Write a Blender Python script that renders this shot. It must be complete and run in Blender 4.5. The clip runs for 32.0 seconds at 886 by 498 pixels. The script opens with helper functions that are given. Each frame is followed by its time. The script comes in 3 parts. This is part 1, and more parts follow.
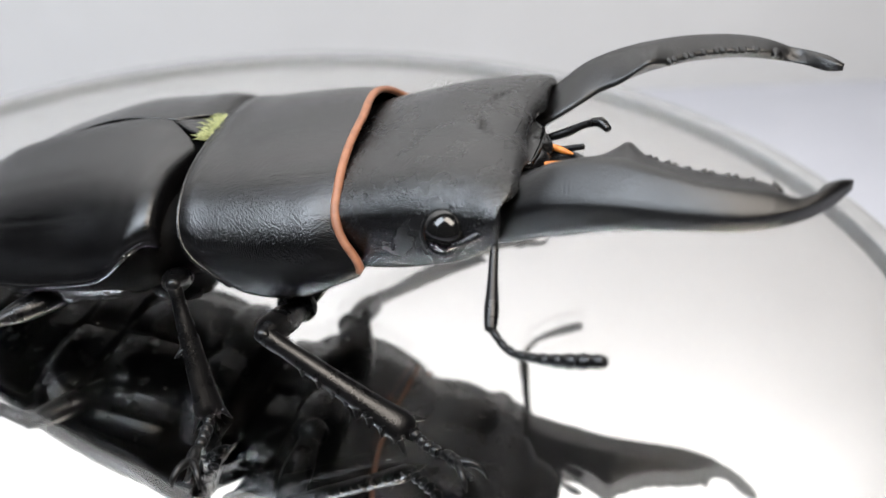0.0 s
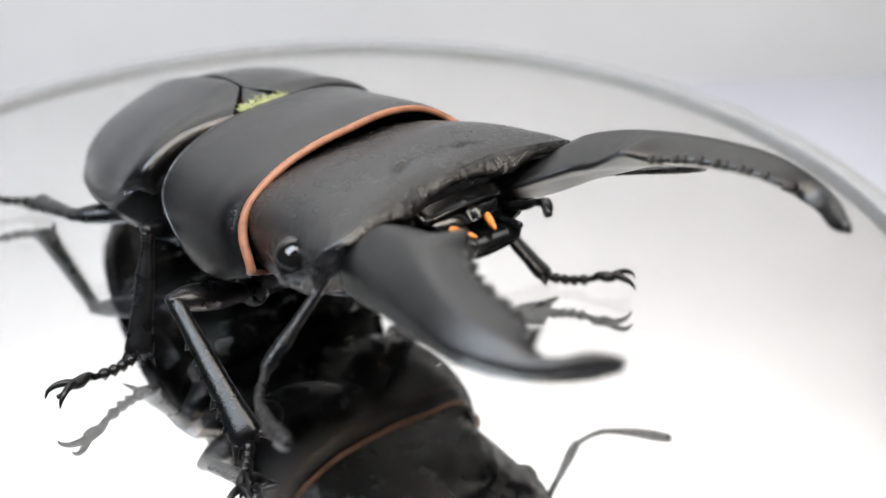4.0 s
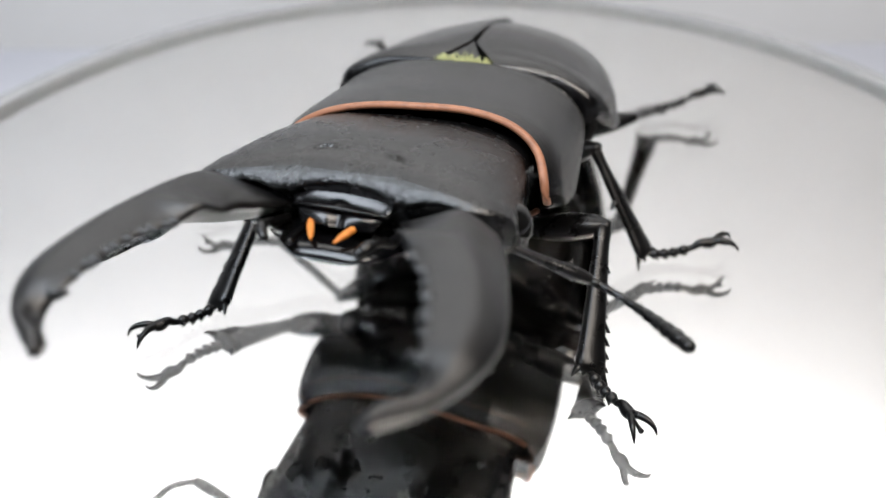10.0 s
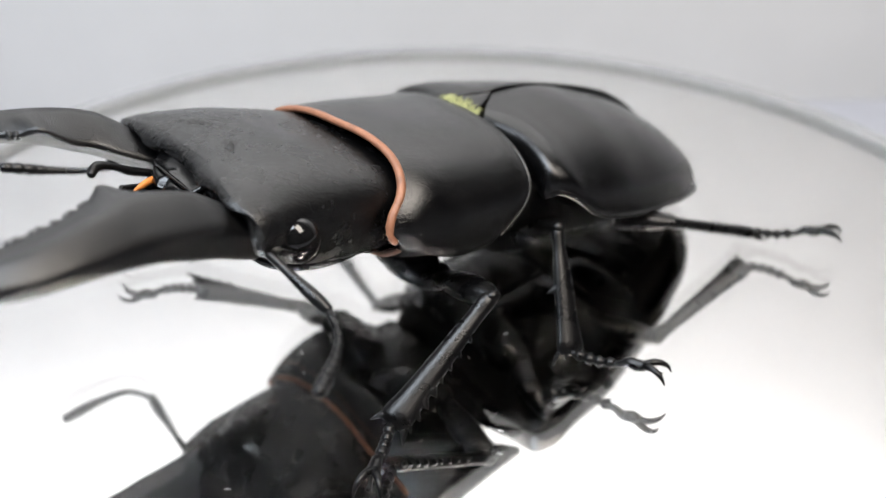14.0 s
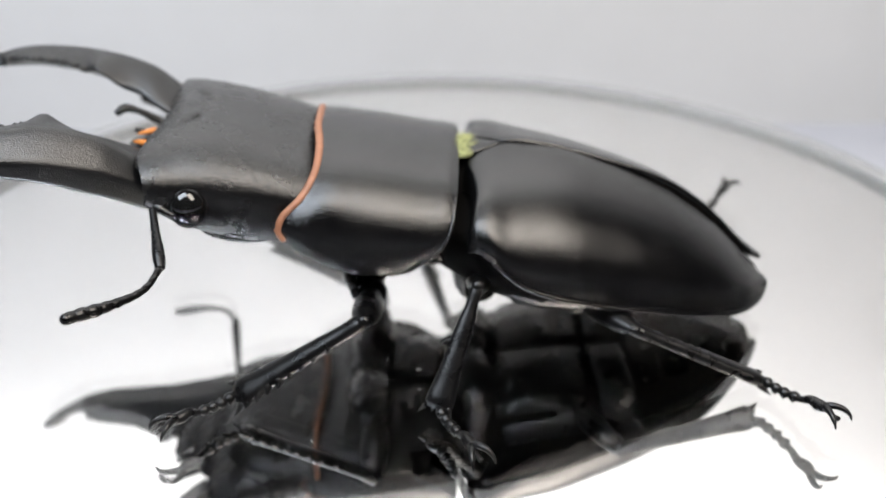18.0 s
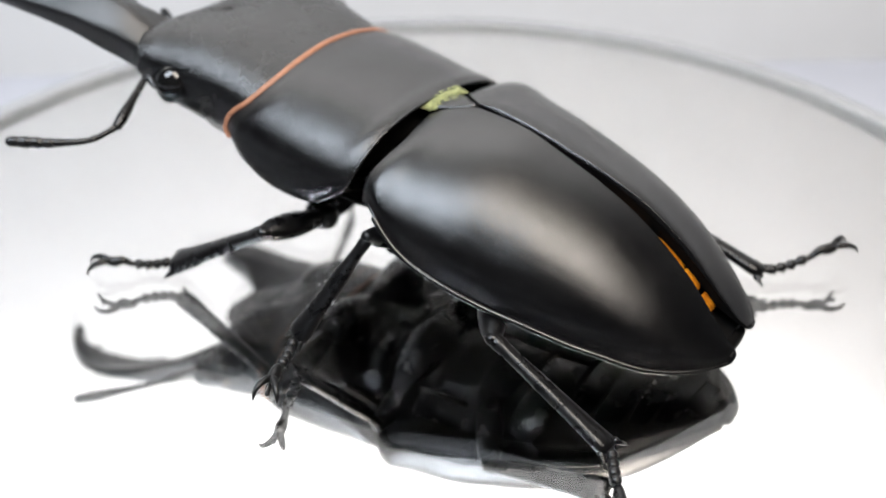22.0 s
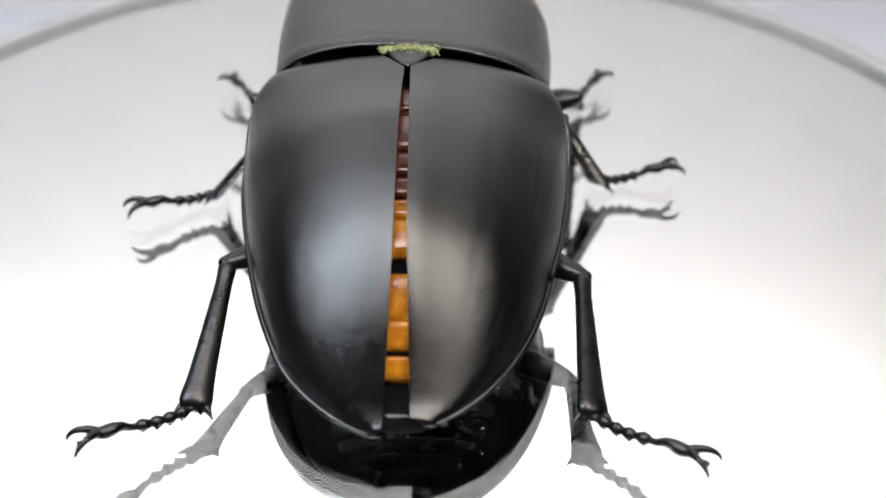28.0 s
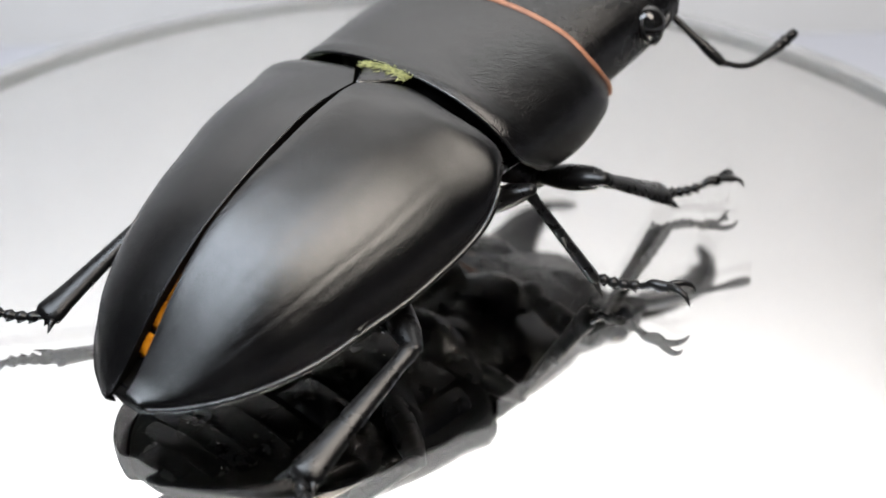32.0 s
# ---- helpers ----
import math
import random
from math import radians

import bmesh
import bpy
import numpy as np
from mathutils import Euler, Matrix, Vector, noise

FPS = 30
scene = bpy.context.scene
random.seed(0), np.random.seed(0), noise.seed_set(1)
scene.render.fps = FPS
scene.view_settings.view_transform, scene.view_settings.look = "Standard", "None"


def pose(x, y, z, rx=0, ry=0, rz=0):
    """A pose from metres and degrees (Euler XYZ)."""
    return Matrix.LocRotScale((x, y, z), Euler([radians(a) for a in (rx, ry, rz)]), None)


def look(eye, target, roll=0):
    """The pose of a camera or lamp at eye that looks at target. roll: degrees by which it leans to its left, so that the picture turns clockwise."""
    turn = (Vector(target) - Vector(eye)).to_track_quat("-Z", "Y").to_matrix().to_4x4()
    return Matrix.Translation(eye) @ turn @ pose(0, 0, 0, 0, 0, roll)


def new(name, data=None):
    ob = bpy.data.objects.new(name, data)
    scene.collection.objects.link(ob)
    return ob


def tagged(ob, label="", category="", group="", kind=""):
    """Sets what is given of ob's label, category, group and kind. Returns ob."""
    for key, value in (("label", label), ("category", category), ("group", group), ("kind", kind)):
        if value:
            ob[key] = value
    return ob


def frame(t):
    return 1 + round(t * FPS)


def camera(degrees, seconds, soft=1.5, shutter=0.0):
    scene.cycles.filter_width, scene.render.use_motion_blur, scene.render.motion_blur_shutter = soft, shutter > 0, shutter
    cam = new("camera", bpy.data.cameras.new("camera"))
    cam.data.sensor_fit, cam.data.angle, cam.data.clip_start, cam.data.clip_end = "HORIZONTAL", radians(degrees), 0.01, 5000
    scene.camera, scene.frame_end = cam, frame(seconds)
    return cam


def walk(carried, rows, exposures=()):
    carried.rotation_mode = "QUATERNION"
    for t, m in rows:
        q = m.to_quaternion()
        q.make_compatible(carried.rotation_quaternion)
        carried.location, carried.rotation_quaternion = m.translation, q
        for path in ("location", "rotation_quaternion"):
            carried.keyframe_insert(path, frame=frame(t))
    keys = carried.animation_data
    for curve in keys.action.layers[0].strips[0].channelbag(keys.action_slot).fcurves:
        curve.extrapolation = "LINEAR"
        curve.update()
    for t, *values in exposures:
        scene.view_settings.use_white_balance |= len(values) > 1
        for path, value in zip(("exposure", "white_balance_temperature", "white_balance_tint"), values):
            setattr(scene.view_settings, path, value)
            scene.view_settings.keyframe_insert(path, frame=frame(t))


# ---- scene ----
cam = camera(45.76, 32.0)

CAMERA_ROWS = [
    (0, 0.00914, -0.09554, 0.06293, -3.92, -31.57, -0.70),
    (0.5, 0.00927, -0.09710, 0.06454, -3.99, -32.02, -0.69),
    (1, 0.00833, -0.09712, 0.06455, -4.23, -32.03, -0.68),
    (1.5, 0.00801, -0.09721, 0.06405, -3.97, -31.87, -0.75),
    (2, 0.00758, -0.09737, 0.06399, -3.90, -31.89, -0.72),
    (2.5, 0.00756, -0.09775, 0.06351, -3.61, -31.57, -0.71),
    (3, 0.00716, -0.09706, 0.06298, -3.58, -31.77, -0.80),
    (3.5, 0.00714, -0.09681, 0.06322, -3.31, -31.82, -0.91),
    (4, 0.00761, -0.09645, 0.06337, -2.83, -31.92, -1.09),
    (4.5, 0.00775, -0.09616, 0.06319, -2.17, -31.97, -1.36),
    (6.5, 0.00435, -0.09933, 0.06508, -1.02, -32.46, -1.32),
    (7, 0.00066, -0.10108, 0.06792, 0.36, -33.58, -1.28),
    (7.5, -0.00036, -0.09867, 0.06696, 1.18, -33.69, -1.37),
    (8, -0.00025, -0.09829, 0.06706, 1.52, -33.69, -1.35),
    (8.5, -0.00210, -0.09771, 0.06764, 1.26, -33.53, -0.51),
    (9, -0.00218, -0.09601, 0.06809, 1.19, -34.09, -0.12),
    (9.5, -0.00247, -0.09421, 0.06749, 0.76, -35.05, -0.46),
    (10, -0.00160, -0.09333, 0.06686, 0.55, -35.47, -0.63),
    (10.5, -0.00118, -0.09211, 0.06608, 0.53, -35.57, -0.62),
    (11, -0.00102, -0.09226, 0.06570, 0.49, -35.20, -0.69),
    (11.5, -0.00180, -0.09363, 0.06655, 0.02, -32.92, -0.88),
    (12, -0.00092, -0.09401, 0.06752, 0.12, -32.42, -0.98),
    (12.5, -0.00116, -0.09455, 0.06720, 0.13, -32.03, -0.94),
    (13, -0.00036, -0.09536, 0.06862, -0.31, -32.07, -0.51),
    (13.5, -0.00045, -0.09530, 0.06743, -1.03, -31.98, -0.44),
    (14, 0.00020, -0.09624, 0.06393, -0.91, -31.36, -0.38),
    (14.5, 0.00048, -0.09851, 0.06282, -1.42, -30.49, -0.50),
    (15, 0.00048, -0.10028, 0.06338, -1.70, -30.80, -0.71),
    (15.5, 0.00338, -0.09887, 0.06432, -0.73, -29.81, -1.16),
    (17.5, 0.00345, -0.09938, 0.06694, -0.40, -30.37, -0.64),
    (18, 0.00312, -0.10015, 0.06678, -0.51, -30.42, -0.37),
    (18.5, 0.00304, -0.10007, 0.06700, -0.39, -30.75, -0.30),
    (19, 0.00201, -0.09966, 0.06655, -0.83, -31.00, -0.10),
    (19.5, 0.00149, -0.09997, 0.06602, -1.17, -30.75, -0.40),
    (20, 0.00263, -0.09959, 0.06561, -0.79, -31.19, -0.72),
    (20.5, 0.00324, -0.09955, 0.06583, -0.91, -32.00, -0.78),
    (21, 0.00350, -0.09908, 0.06590, -0.95, -32.63, -0.86),
    (21.5, 0.00357, -0.09919, 0.06590, -1.17, -32.98, -0.75),
    (22, 0.00403, -0.09947, 0.06543, -1.21, -33.36, -0.62),
    (22.5, 0.00374, -0.09903, 0.06490, -1.80, -34.60, -0.33),
    (23, 0.00319, -0.09793, 0.06423, -2.28, -36.32, -0.25),
    (23.5, 0.00384, -0.09769, 0.06465, -1.93, -36.82, -0.26),
    (24, 0.00410, -0.09718, 0.06605, -1.39, -37.32, -0.04),
    (24.5, 0.00392, -0.09788, 0.06601, -1.27, -37.02, 0.10),
    (25, 0.00390, -0.09838, 0.06676, -1.24, -36.73, 0.31),
    (25.5, 0.00454, -0.09862, 0.06626, -1.45, -36.69, 0.45),
    (27.5, 0.00308, -0.09989, 0.06353, -1.18, -35.54, -0.04),
    (28, 0.00335, -0.09848, 0.06357, -1.19, -36.29, 0.05),
    (28.5, 0.00302, -0.09802, 0.06308, -1.40, -36.28, 0.05),
    (29, 0.00190, -0.09759, 0.06298, -1.86, -36.30, -0.01),
    (29.5, 0.00195, -0.09606, 0.06255, -1.66, -36.55, -0.20),
    (30, 0.00215, -0.09573, 0.06135, -1.11, -35.61, -0.46),
    (30.5, 0.00229, -0.09592, 0.06095, -1.00, -34.95, -0.64),
    (31, 0.00243, -0.09640, 0.06163, -0.87, -34.72, -0.75),
    (31.5, 0.00229, -0.09688, 0.06122, -1.06, -34.26, -0.80),
    (32, 0.00233, -0.09666, 0.06032, -0.49, -33.99, -0.69),
]
TURN_ROWS = [
    (0, -17.72),
    (0.5, -22.21),
    (1, -26.70),
    (1.5, -31.20),
    (2, -35.69),
    (2.5, -40.18),
    (3, -44.68),
    (3.5, -49.17),
    (4, -53.67),
    (4.5, -58.15),
    (6.5, -76.07),
    (7, -80.54),
    (7.5, -85.01),
    (8, -89.48),
    (8.5, -93.96),
    (9, -98.43),
    (9.5, -102.92),
    (10, -107.41),
    (10.5, -111.91),
    (11, -116.43),
    (11.5, -120.95),
    (12, -125.49),
    (12.5, -130.04),
    (13, -134.61),
    (13.5, -139.20),
    (14, -143.79),
    (14.5, -148.41),
    (15, -153.03),
    (15.5, -157.67),
    (17.5, -176.24),
    (18, -180.87),
    (18.5, -185.51),
    (19, -190.13),
    (19.5, -194.75),
    (20, -199.37),
    (20.5, -203.98),
    (21, -208.58),
    (21.5, -213.17),
    (22, -217.76),
    (22.5, -222.33),
    (23, -226.90),
    (23.5, -231.46),
    (24, -236.01),
    (24.5, -240.55),
    (25, -245.09),
    (25.5, -249.62),
    (27.5, -267.70),
    (28, -272.21),
    (28.5, -276.73),
    (29, -281.24),
    (29.5, -285.75),
    (30, -290.27),
    (30.5, -294.79),
    (31, -299.31),
    (31.5, -303.83),
    (32, -308.35),
]

def cam_pose(x, y, z, yaw, pitch, roll):
    ya, pi = radians(yaw), radians(pitch)
    ahead = Vector((-math.sin(ya) * math.cos(pi), math.cos(ya) * math.cos(pi), math.sin(pi)))
    eye = Vector((x, y, z))
    return look(eye, eye + ahead, roll)


EXPOSURES = ((0, 0.12), (4, 0.18), (7, -0.08), (10, -0.08), (12, 0.0), (13, 0.14), (14, 0.10), (20, 0.10), (22, 0.24), (23, 0.26), (24, 0.12), (25, 0.05), (32, 0.06))
walk(cam, [(row[0], cam_pose(*row[1:])) for row in CAMERA_ROWS], EXPOSURES)
cam.data.dof.use_dof = True
cam.data.dof.focus_distance = 0.0938
cam.data.dof.aperture_fstop = 22.0

# ---- light: a washed backdrop and two softboxes ----
world = bpy.data.worlds.new("world")
scene.world = world
world.use_nodes = True
world.node_tree.nodes["Background"].inputs[0].default_value = (0.9, 0.93, 1.0, 1)
world.node_tree.nodes["Background"].inputs[1].default_value = 0.05


def area_lamp(name, eye, target, sx, sy, watts, colour, spread=180):
    data = bpy.data.lights.new(name, "AREA")
    data.shape, data.size, data.size_y, data.spread = "RECTANGLE", sx, sy, radians(spread)
    data.energy, data.color = watts, colour
    ob = new(name, data)
    ob.matrix_world = look(eye, target)
    return ob


# one lamp washes the upper backdrop, which lights the table top from behind; a cool and a warm softbox stand behind the camera
area_lamp("backdrop_lamp", (-0.02, 0.035, 0.235), (-0.02, 0.11, 0.205), 0.30, 0.10, 0.78, (1.0, 0.985, 0.965), 100)
area_lamp("cool_panel_lamp", (-0.096, -0.070, 0.209), (0.0, -0.03, 0.012), 0.10, 0.17, 0.84, (0.82, 0.90, 1.0))
area_lamp("warm_panel_lamp", (0.070, -0.085, 0.217), (0.0, -0.03, 0.012), 0.09, 0.17, 0.74, (1.0, 0.91, 0.82))

AXIS_X, AXIS_Y = -0.002, 0.281

# ---- materials ----
def node_material(name):
    m = bpy.data.materials.new(name)
    m.use_nodes = True
    nt = m.node_tree
    return m, nt, nt.nodes["Principled BSDF"]


def noise_node(nt, scale, detail=4.0, rough=0.6, stretch=(1, 1, 1)):
    tc = nt.nodes.new("ShaderNodeTexCoord")
    mp = nt.nodes.new("ShaderNodeMapping")
    mp.inputs["Scale"].default_value = stretch
    n = nt.nodes.new("ShaderNodeTexNoise")
    n.inputs["Scale"].default_value, n.inputs["Detail"].default_value, n.inputs["Roughness"].default_value = scale, detail, rough
    nt.links.new(tc.outputs["Object"], mp.inputs["Vector"])
    nt.links.new(mp.outputs["Vector"], n.inputs["Vector"])
    return n


def ramp(nt, source, stops):
    r = nt.nodes.new("ShaderNodeValToRGB")
    el = r.color_ramp.elements
    el[0].position, el[0].color = stops[0][0], (*stops[0][1], 1)
    el[1].position, el[1].color = stops[-1][0], (*stops[-1][1], 1)
    for p, c in stops[1:-1]:
        e = el.new(p)
        e.color = (*c, 1)
    nt.links.new(source, r.inputs["Fac"])
    return r


def varied(name, dark, light, scale, rough=(0.4, 0.5), bump=0.0, bump_scale=5000, metal=0.0, stretch=(1, 1, 1), spec=0.5, coarse=0.0, rib=(1, 1, 1), grain=0.0, grain_scale=8000):
    """Colour and roughness vary with a broad noise, relief with a fine one; grain adds small close-set granules."""
    m, nt, b = node_material(name)
    n = noise_node(nt, scale, stretch=stretch)
    c = ramp(nt, n.outputs["Fac"], [(0.3, dark), (0.7, light)])
    nt.links.new(c.outputs["Color"], b.inputs["Base Color"])
    r = ramp(nt, n.outputs["Fac"], [(0.3, (rough[0],) * 3), (0.7, (rough[1],) * 3)])
    nt.links.new(r.outputs["Color"], b.inputs["Roughness"])
    b.inputs["Metallic"].default_value = metal
    b.inputs["Specular IOR Level"].default_value = spec
    if bump:
        f = noise_node(nt, bump_scale, 3.0, 0.55)
        bp = nt.nodes.new("ShaderNodeBump")
        bp.inputs["Strength"].default_value, bp.inputs["Distance"].default_value = bump, 0.0001
        nt.links.new(f.outputs["Fac"], bp.inputs["Height"])
        last = bp
        if coarse:
            f2 = noise_node(nt, 260, 2.0, 0.5, rib)
            b2 = nt.nodes.new("ShaderNodeBump")
            b2.inputs["Strength"].default_value, b2.inputs["Distance"].default_value = coarse, 0.001
            nt.links.new(f2.outputs["Fac"], b2.inputs["Height"])
            nt.links.new(bp.outputs["Normal"], b2.inputs["Normal"])
            last = b2
        if grain:
            tc = nt.nodes.new("ShaderNodeTexCoord")
            v = nt.nodes.new("ShaderNodeTexVoronoi")
            v.feature = "SMOOTH_F1"
            v.inputs["Scale"].default_value, v.inputs["Smoothness"].default_value = grain_scale, 0.35
            nt.links.new(tc.outputs["Object"], v.inputs["Vector"])
            b3 = nt.nodes.new("ShaderNodeBump")
            b3.invert = True
            b3.inputs["Strength"].default_value, b3.inputs["Distance"].default_value = grain, 0.00008
            nt.links.new(v.outputs["Distance"], b3.inputs["Height"])
            nt.links.new(last.outputs["Normal"], b3.inputs["Normal"])
            last = b3
        nt.links.new(last.outputs["Normal"], b.inputs["Normal"])
    return m


K = (0.0012, 0.0012, 0.0014)
K2 = (0.0030, 0.0029, 0.0030)
M_head = varied("head_chitin", K, K2, 400, (0.22, 0.30), 0.18, 4500, coarse=0.04, spec=0.58, grain=0.46, grain_scale=7000)
M_pronotum = varied("pronotum_chitin", K, K2, 300, (0.18, 0.25), 0.38, 4300, coarse=0.07, spec=0.56, grain=0.32, grain_scale=7500)
M_elytra = varied("elytra_chitin", K, K2, 260, (0.17, 0.23), 0.36, 7000, coarse=0.02, rib=(0.5, 2, 1), spec=0.56, grain=0.14, grain_scale=9000)
M_mandible = varied("mandible_chitin", K, K2, 300, (0.30, 0.40), 0.12, 5500, coarse=0.03, spec=0.52, grain=0.36, grain_scale=7500)
M_under = varied("underside_chitin", K, K2, 500, (0.20, 0.30), 0.10, 4500, coarse=0.04, spec=0.38, grain=0.08, grain_scale=7000)
M_lip = varied("lip_chitin", K, K2, 500, (0.16, 0.26), 0.15, 5000, coarse=0.04, spec=0.45)
M_core = varied("soft_black_membrane", (0.002, 0.002, 0.002), (0.004, 0.0038, 0.0036), 600, (0.65, 0.8), 0.3, 3500, spec=0.04)
M_leg = varied("leg_chitin", K, K2, 600, (0.24, 0.34), 0.15, 3200, spec=0.33, coarse=0.02, grain=0.14, grain_scale=7000)
M_eye = varied("eye_lens", (0.004, 0.004, 0.004), (0.006, 0.006, 0.006), 800, (0.05, 0.08))
M_band = varied("band_membrane", (0.17, 0.068, 0.034), (0.29, 0.125, 0.066), 900, (0.45, 0.6), 0.4, 5000)
# the band's membrane again, its colour darkened for the shade under the throat
M_band_shaded = varied("shaded_band_membrane", (0.11, 0.046, 0.025), (0.20, 0.085, 0.046), 900, (0.5, 0.65), 0.4, 5000)
M_amber = varied("amber_tergite", (0.20, 0.05, 0.004), (0.48, 0.19, 0.01), 700, (0.10, 0.2), 0.2, 4000)
M_russet = varied("russet_tergite", (0.022, 0.006, 0.004), (0.12, 0.026, 0.008), 900, (0.15, 0.3), 0.3, 4000)
M_brush = varied("orange_brush", (0.36, 0.10, 0.010), (0.55, 0.20, 0.03), 1500, (0.5, 0.6), 0.5, 6000)
M_hair = varied("green_hair", (0.11, 0.13, 0.035), (0.46, 0.47, 0.22), 2500, (0.5, 0.6))
M_white = varied("backdrop_card", (0.53, 0.53, 0.53), (0.56, 0.56, 0.56), 40, (0.8, 0.9), 0.2, 2500, spec=0.2)
M_table = varied("table_paper", (0.42, 0.43, 0.475), (0.455, 0.465, 0.51), 60, (0.6, 0.75), 0.15, 2000, spec=0.3)
M_room = varied("room_paint", (0.045, 0.045, 0.048), (0.06, 0.06, 0.063), 20, (0.7, 0.8), 0.2, 900, spec=0.3)
M_rim = varied("rim_plastic", (0.24, 0.243, 0.247), (0.28, 0.283, 0.288), 300, (0.8, 0.9), 0.2, 3000, spec=0.2)
M_base = varied("base_plastic", (0.74, 0.74, 0.75), (0.8, 0.8, 0.81), 200, (0.35, 0.45), 0.1, 3000)


def mirror_material():
    """A silvered plate, very lightly clouded."""
    m, nt, b = node_material("silvered_mirror")
    n = noise_node(nt, 60)
    c = ramp(nt, n.outputs["Fac"], [(0.3, (0.775, 0.765, 0.752)), (0.7, (0.79, 0.78, 0.767))])
    nt.links.new(c.outputs["Color"], b.inputs["Base Color"])
    b.inputs["Metallic"].default_value = 1.0
    r = ramp(nt, n.outputs["Fac"], [(0.3, (0.0,) * 3), (0.7, (0.012,) * 3)])
    nt.links.new(r.outputs["Color"], b.inputs["Roughness"])
    return m


M_mirror = mirror_material()


def glass_material():
    m, nt, b = node_material("clear_glass")
    b.inputs["Base Color"].default_value = (1, 1, 1, 1)
    b.inputs["Roughness"].default_value = 0.0
    b.inputs["IOR"].default_value = 1.62
    b.inputs["Transmission Weight"].default_value = 1.0
    return m


M_glass = glass_material()

# ---- mesh helpers, in centimetres ----
CM = 0.01


def part(name, mesh, material, parent, label="", smooth=True):
    """One mesh object under a thing or a part; mesh is (verts, faces) in centimetres."""
    vs, fs = mesh
    me = bpy.data.meshes.new(name)
    me.from_pydata([(v[0] * CM, v[1] * CM, v[2] * CM) for v in vs], [], fs)
    bm = bmesh.new()
    bm.from_mesh(me)
    bmesh.ops.remove_doubles(bm, verts=bm.verts, dist=1e-7)
    bmesh.ops.recalc_face_normals(bm, faces=bm.faces)
    bm.to_mesh(me)
    bm.free()
    me.materials.append(material)
    if smooth:
        me.polygons.foreach_set("use_smooth", [True] * len(me.polygons))
    ob = new(name, me)
    ob.parent = parent
    if label:
        tagged(ob, label)
    return ob


def shift(mesh, d):
    return [(v[0] + d[0], v[1] + d[1], v[2] + d[2]) for v in mesh[0]], mesh[1]


def joined(*meshes):
    vs, fs = [], []
    for v, f in meshes:
        k = len(vs)
        vs += list(v)
        fs += [tuple(i + k for i in q) for q in f]
    return vs, fs


def grid(rows, round_t=False, caps=False):
    """Faces between rows of points; round_t closes each row, caps closes the ends."""
    n, k = len(rows), len(rows[0])
    vs = [tuple(p) for r in rows for p in r]
    fs = []
    for i in range(n - 1):
        for j in range(k if round_t else k - 1):
            j2 = (j + 1) % k
            fs.append((i * k + j, i * k + j2, (i + 1) * k + j2, (i + 1) * k + j))
    if caps:
        for i in (0, n - 1):
            c = np.mean([rows[i][j] for j in range(k)], axis=0)
            vs.append(tuple(c))
            for j in range(k):
                fs.append((i * k + j, i * k + (j + 1) % k, len(vs) - 1))
    return vs, fs


def smooth1(xs, ys):
    """A smooth curve through (xs, ys), xs rising."""
    xs, ys = np.array(xs, float), np.array(ys, float)
    d = np.gradient(ys, xs)

    def f(x):
        x = min(max(x, xs[0]), xs[-1])
        i = min(int(np.searchsorted(xs, x, "right")) - 1, len(xs) - 2)
        h = xs[i + 1] - xs[i]
        t = (x - xs[i]) / h
        return ((2 * t ** 3 - 3 * t ** 2 + 1) * ys[i] + (t ** 3 - 2 * t ** 2 + t) * h * d[i]
                + (3 * t ** 2 - 2 * t ** 3) * ys[i + 1] + (t ** 3 - t ** 2) * h * d[i + 1])
    return f


def spline(points, n):
    """n points along a smooth line through the given ones (each a tuple of any length)."""
    P = np.array(points, float)
    s = np.r_[0, np.cumsum(np.linalg.norm(np.diff(P[:, :3], axis=0), axis=1))]
    fs = [smooth1(s, P[:, k]) for k in range(P.shape[1])]
    return np.array([[f(q) for f in fs] for q in np.linspace(0, s[-1], n)])


def tube(points, n=16, sides=12, up=(0, 0, 1), flat=1.0, wave=None, tip=True):
    """A limb along points (x, y, z, radius); flat squeezes it along up; rounded ends."""
    P = spline(points, n)
    rows = []
    for i in range(n):
        d = P[min(i + 1, n - 1), :3] - P[max(i - 1, 0), :3]
        d = d / np.linalg.norm(d)
        a = np.cross(d, up)
        a = a / max(np.linalg.norm(a), 1e-9)
        b = np.cross(a, d)
        r = P[i, 3] * (wave(i / (n - 1)) if wave else 1.0)
        rows.append((P[i, :3], d, a, b, r))
    out = []
    if tip:
        c, d, a, b, r = rows[0]
        for q in (0.15, 0.6, 0.9):
            k = math.sqrt(1 - (1 - q) ** 2)
            out.append([c - d * r * (1 - q) * 0.8 + r * k * (a * math.cos(w) + b * flat * math.sin(w)) for w in np.linspace(0, 2 * math.pi, sides, endpoint=False)])
    for c, d, a, b, r in rows:
        out.append([c + r * (a * math.cos(w) + b * flat * math.sin(w)) for w in np.linspace(0, 2 * math.pi, sides, endpoint=False)])
    if tip:
        c, d, a, b, r = rows[-1]
        for q in (0.9, 0.6, 0.15):
            k = math.sqrt(1 - (1 - q) ** 2)
            out.append([c + d * r * (1 - q) * 0.8 + r * k * (a * math.cos(w) + b * flat * math.sin(w)) for w in np.linspace(0, 2 * math.pi, sides, endpoint=False)])
    return grid(out, True, True)


def cone(base, tip, r, sides=7):
    base, tip = np.array(base, float), np.array(tip, float)
    return tube([(*base, r), (*(base * 0.5 + tip * 0.5), r * 0.62), (*tip, r * 0.12)], 5, sides)


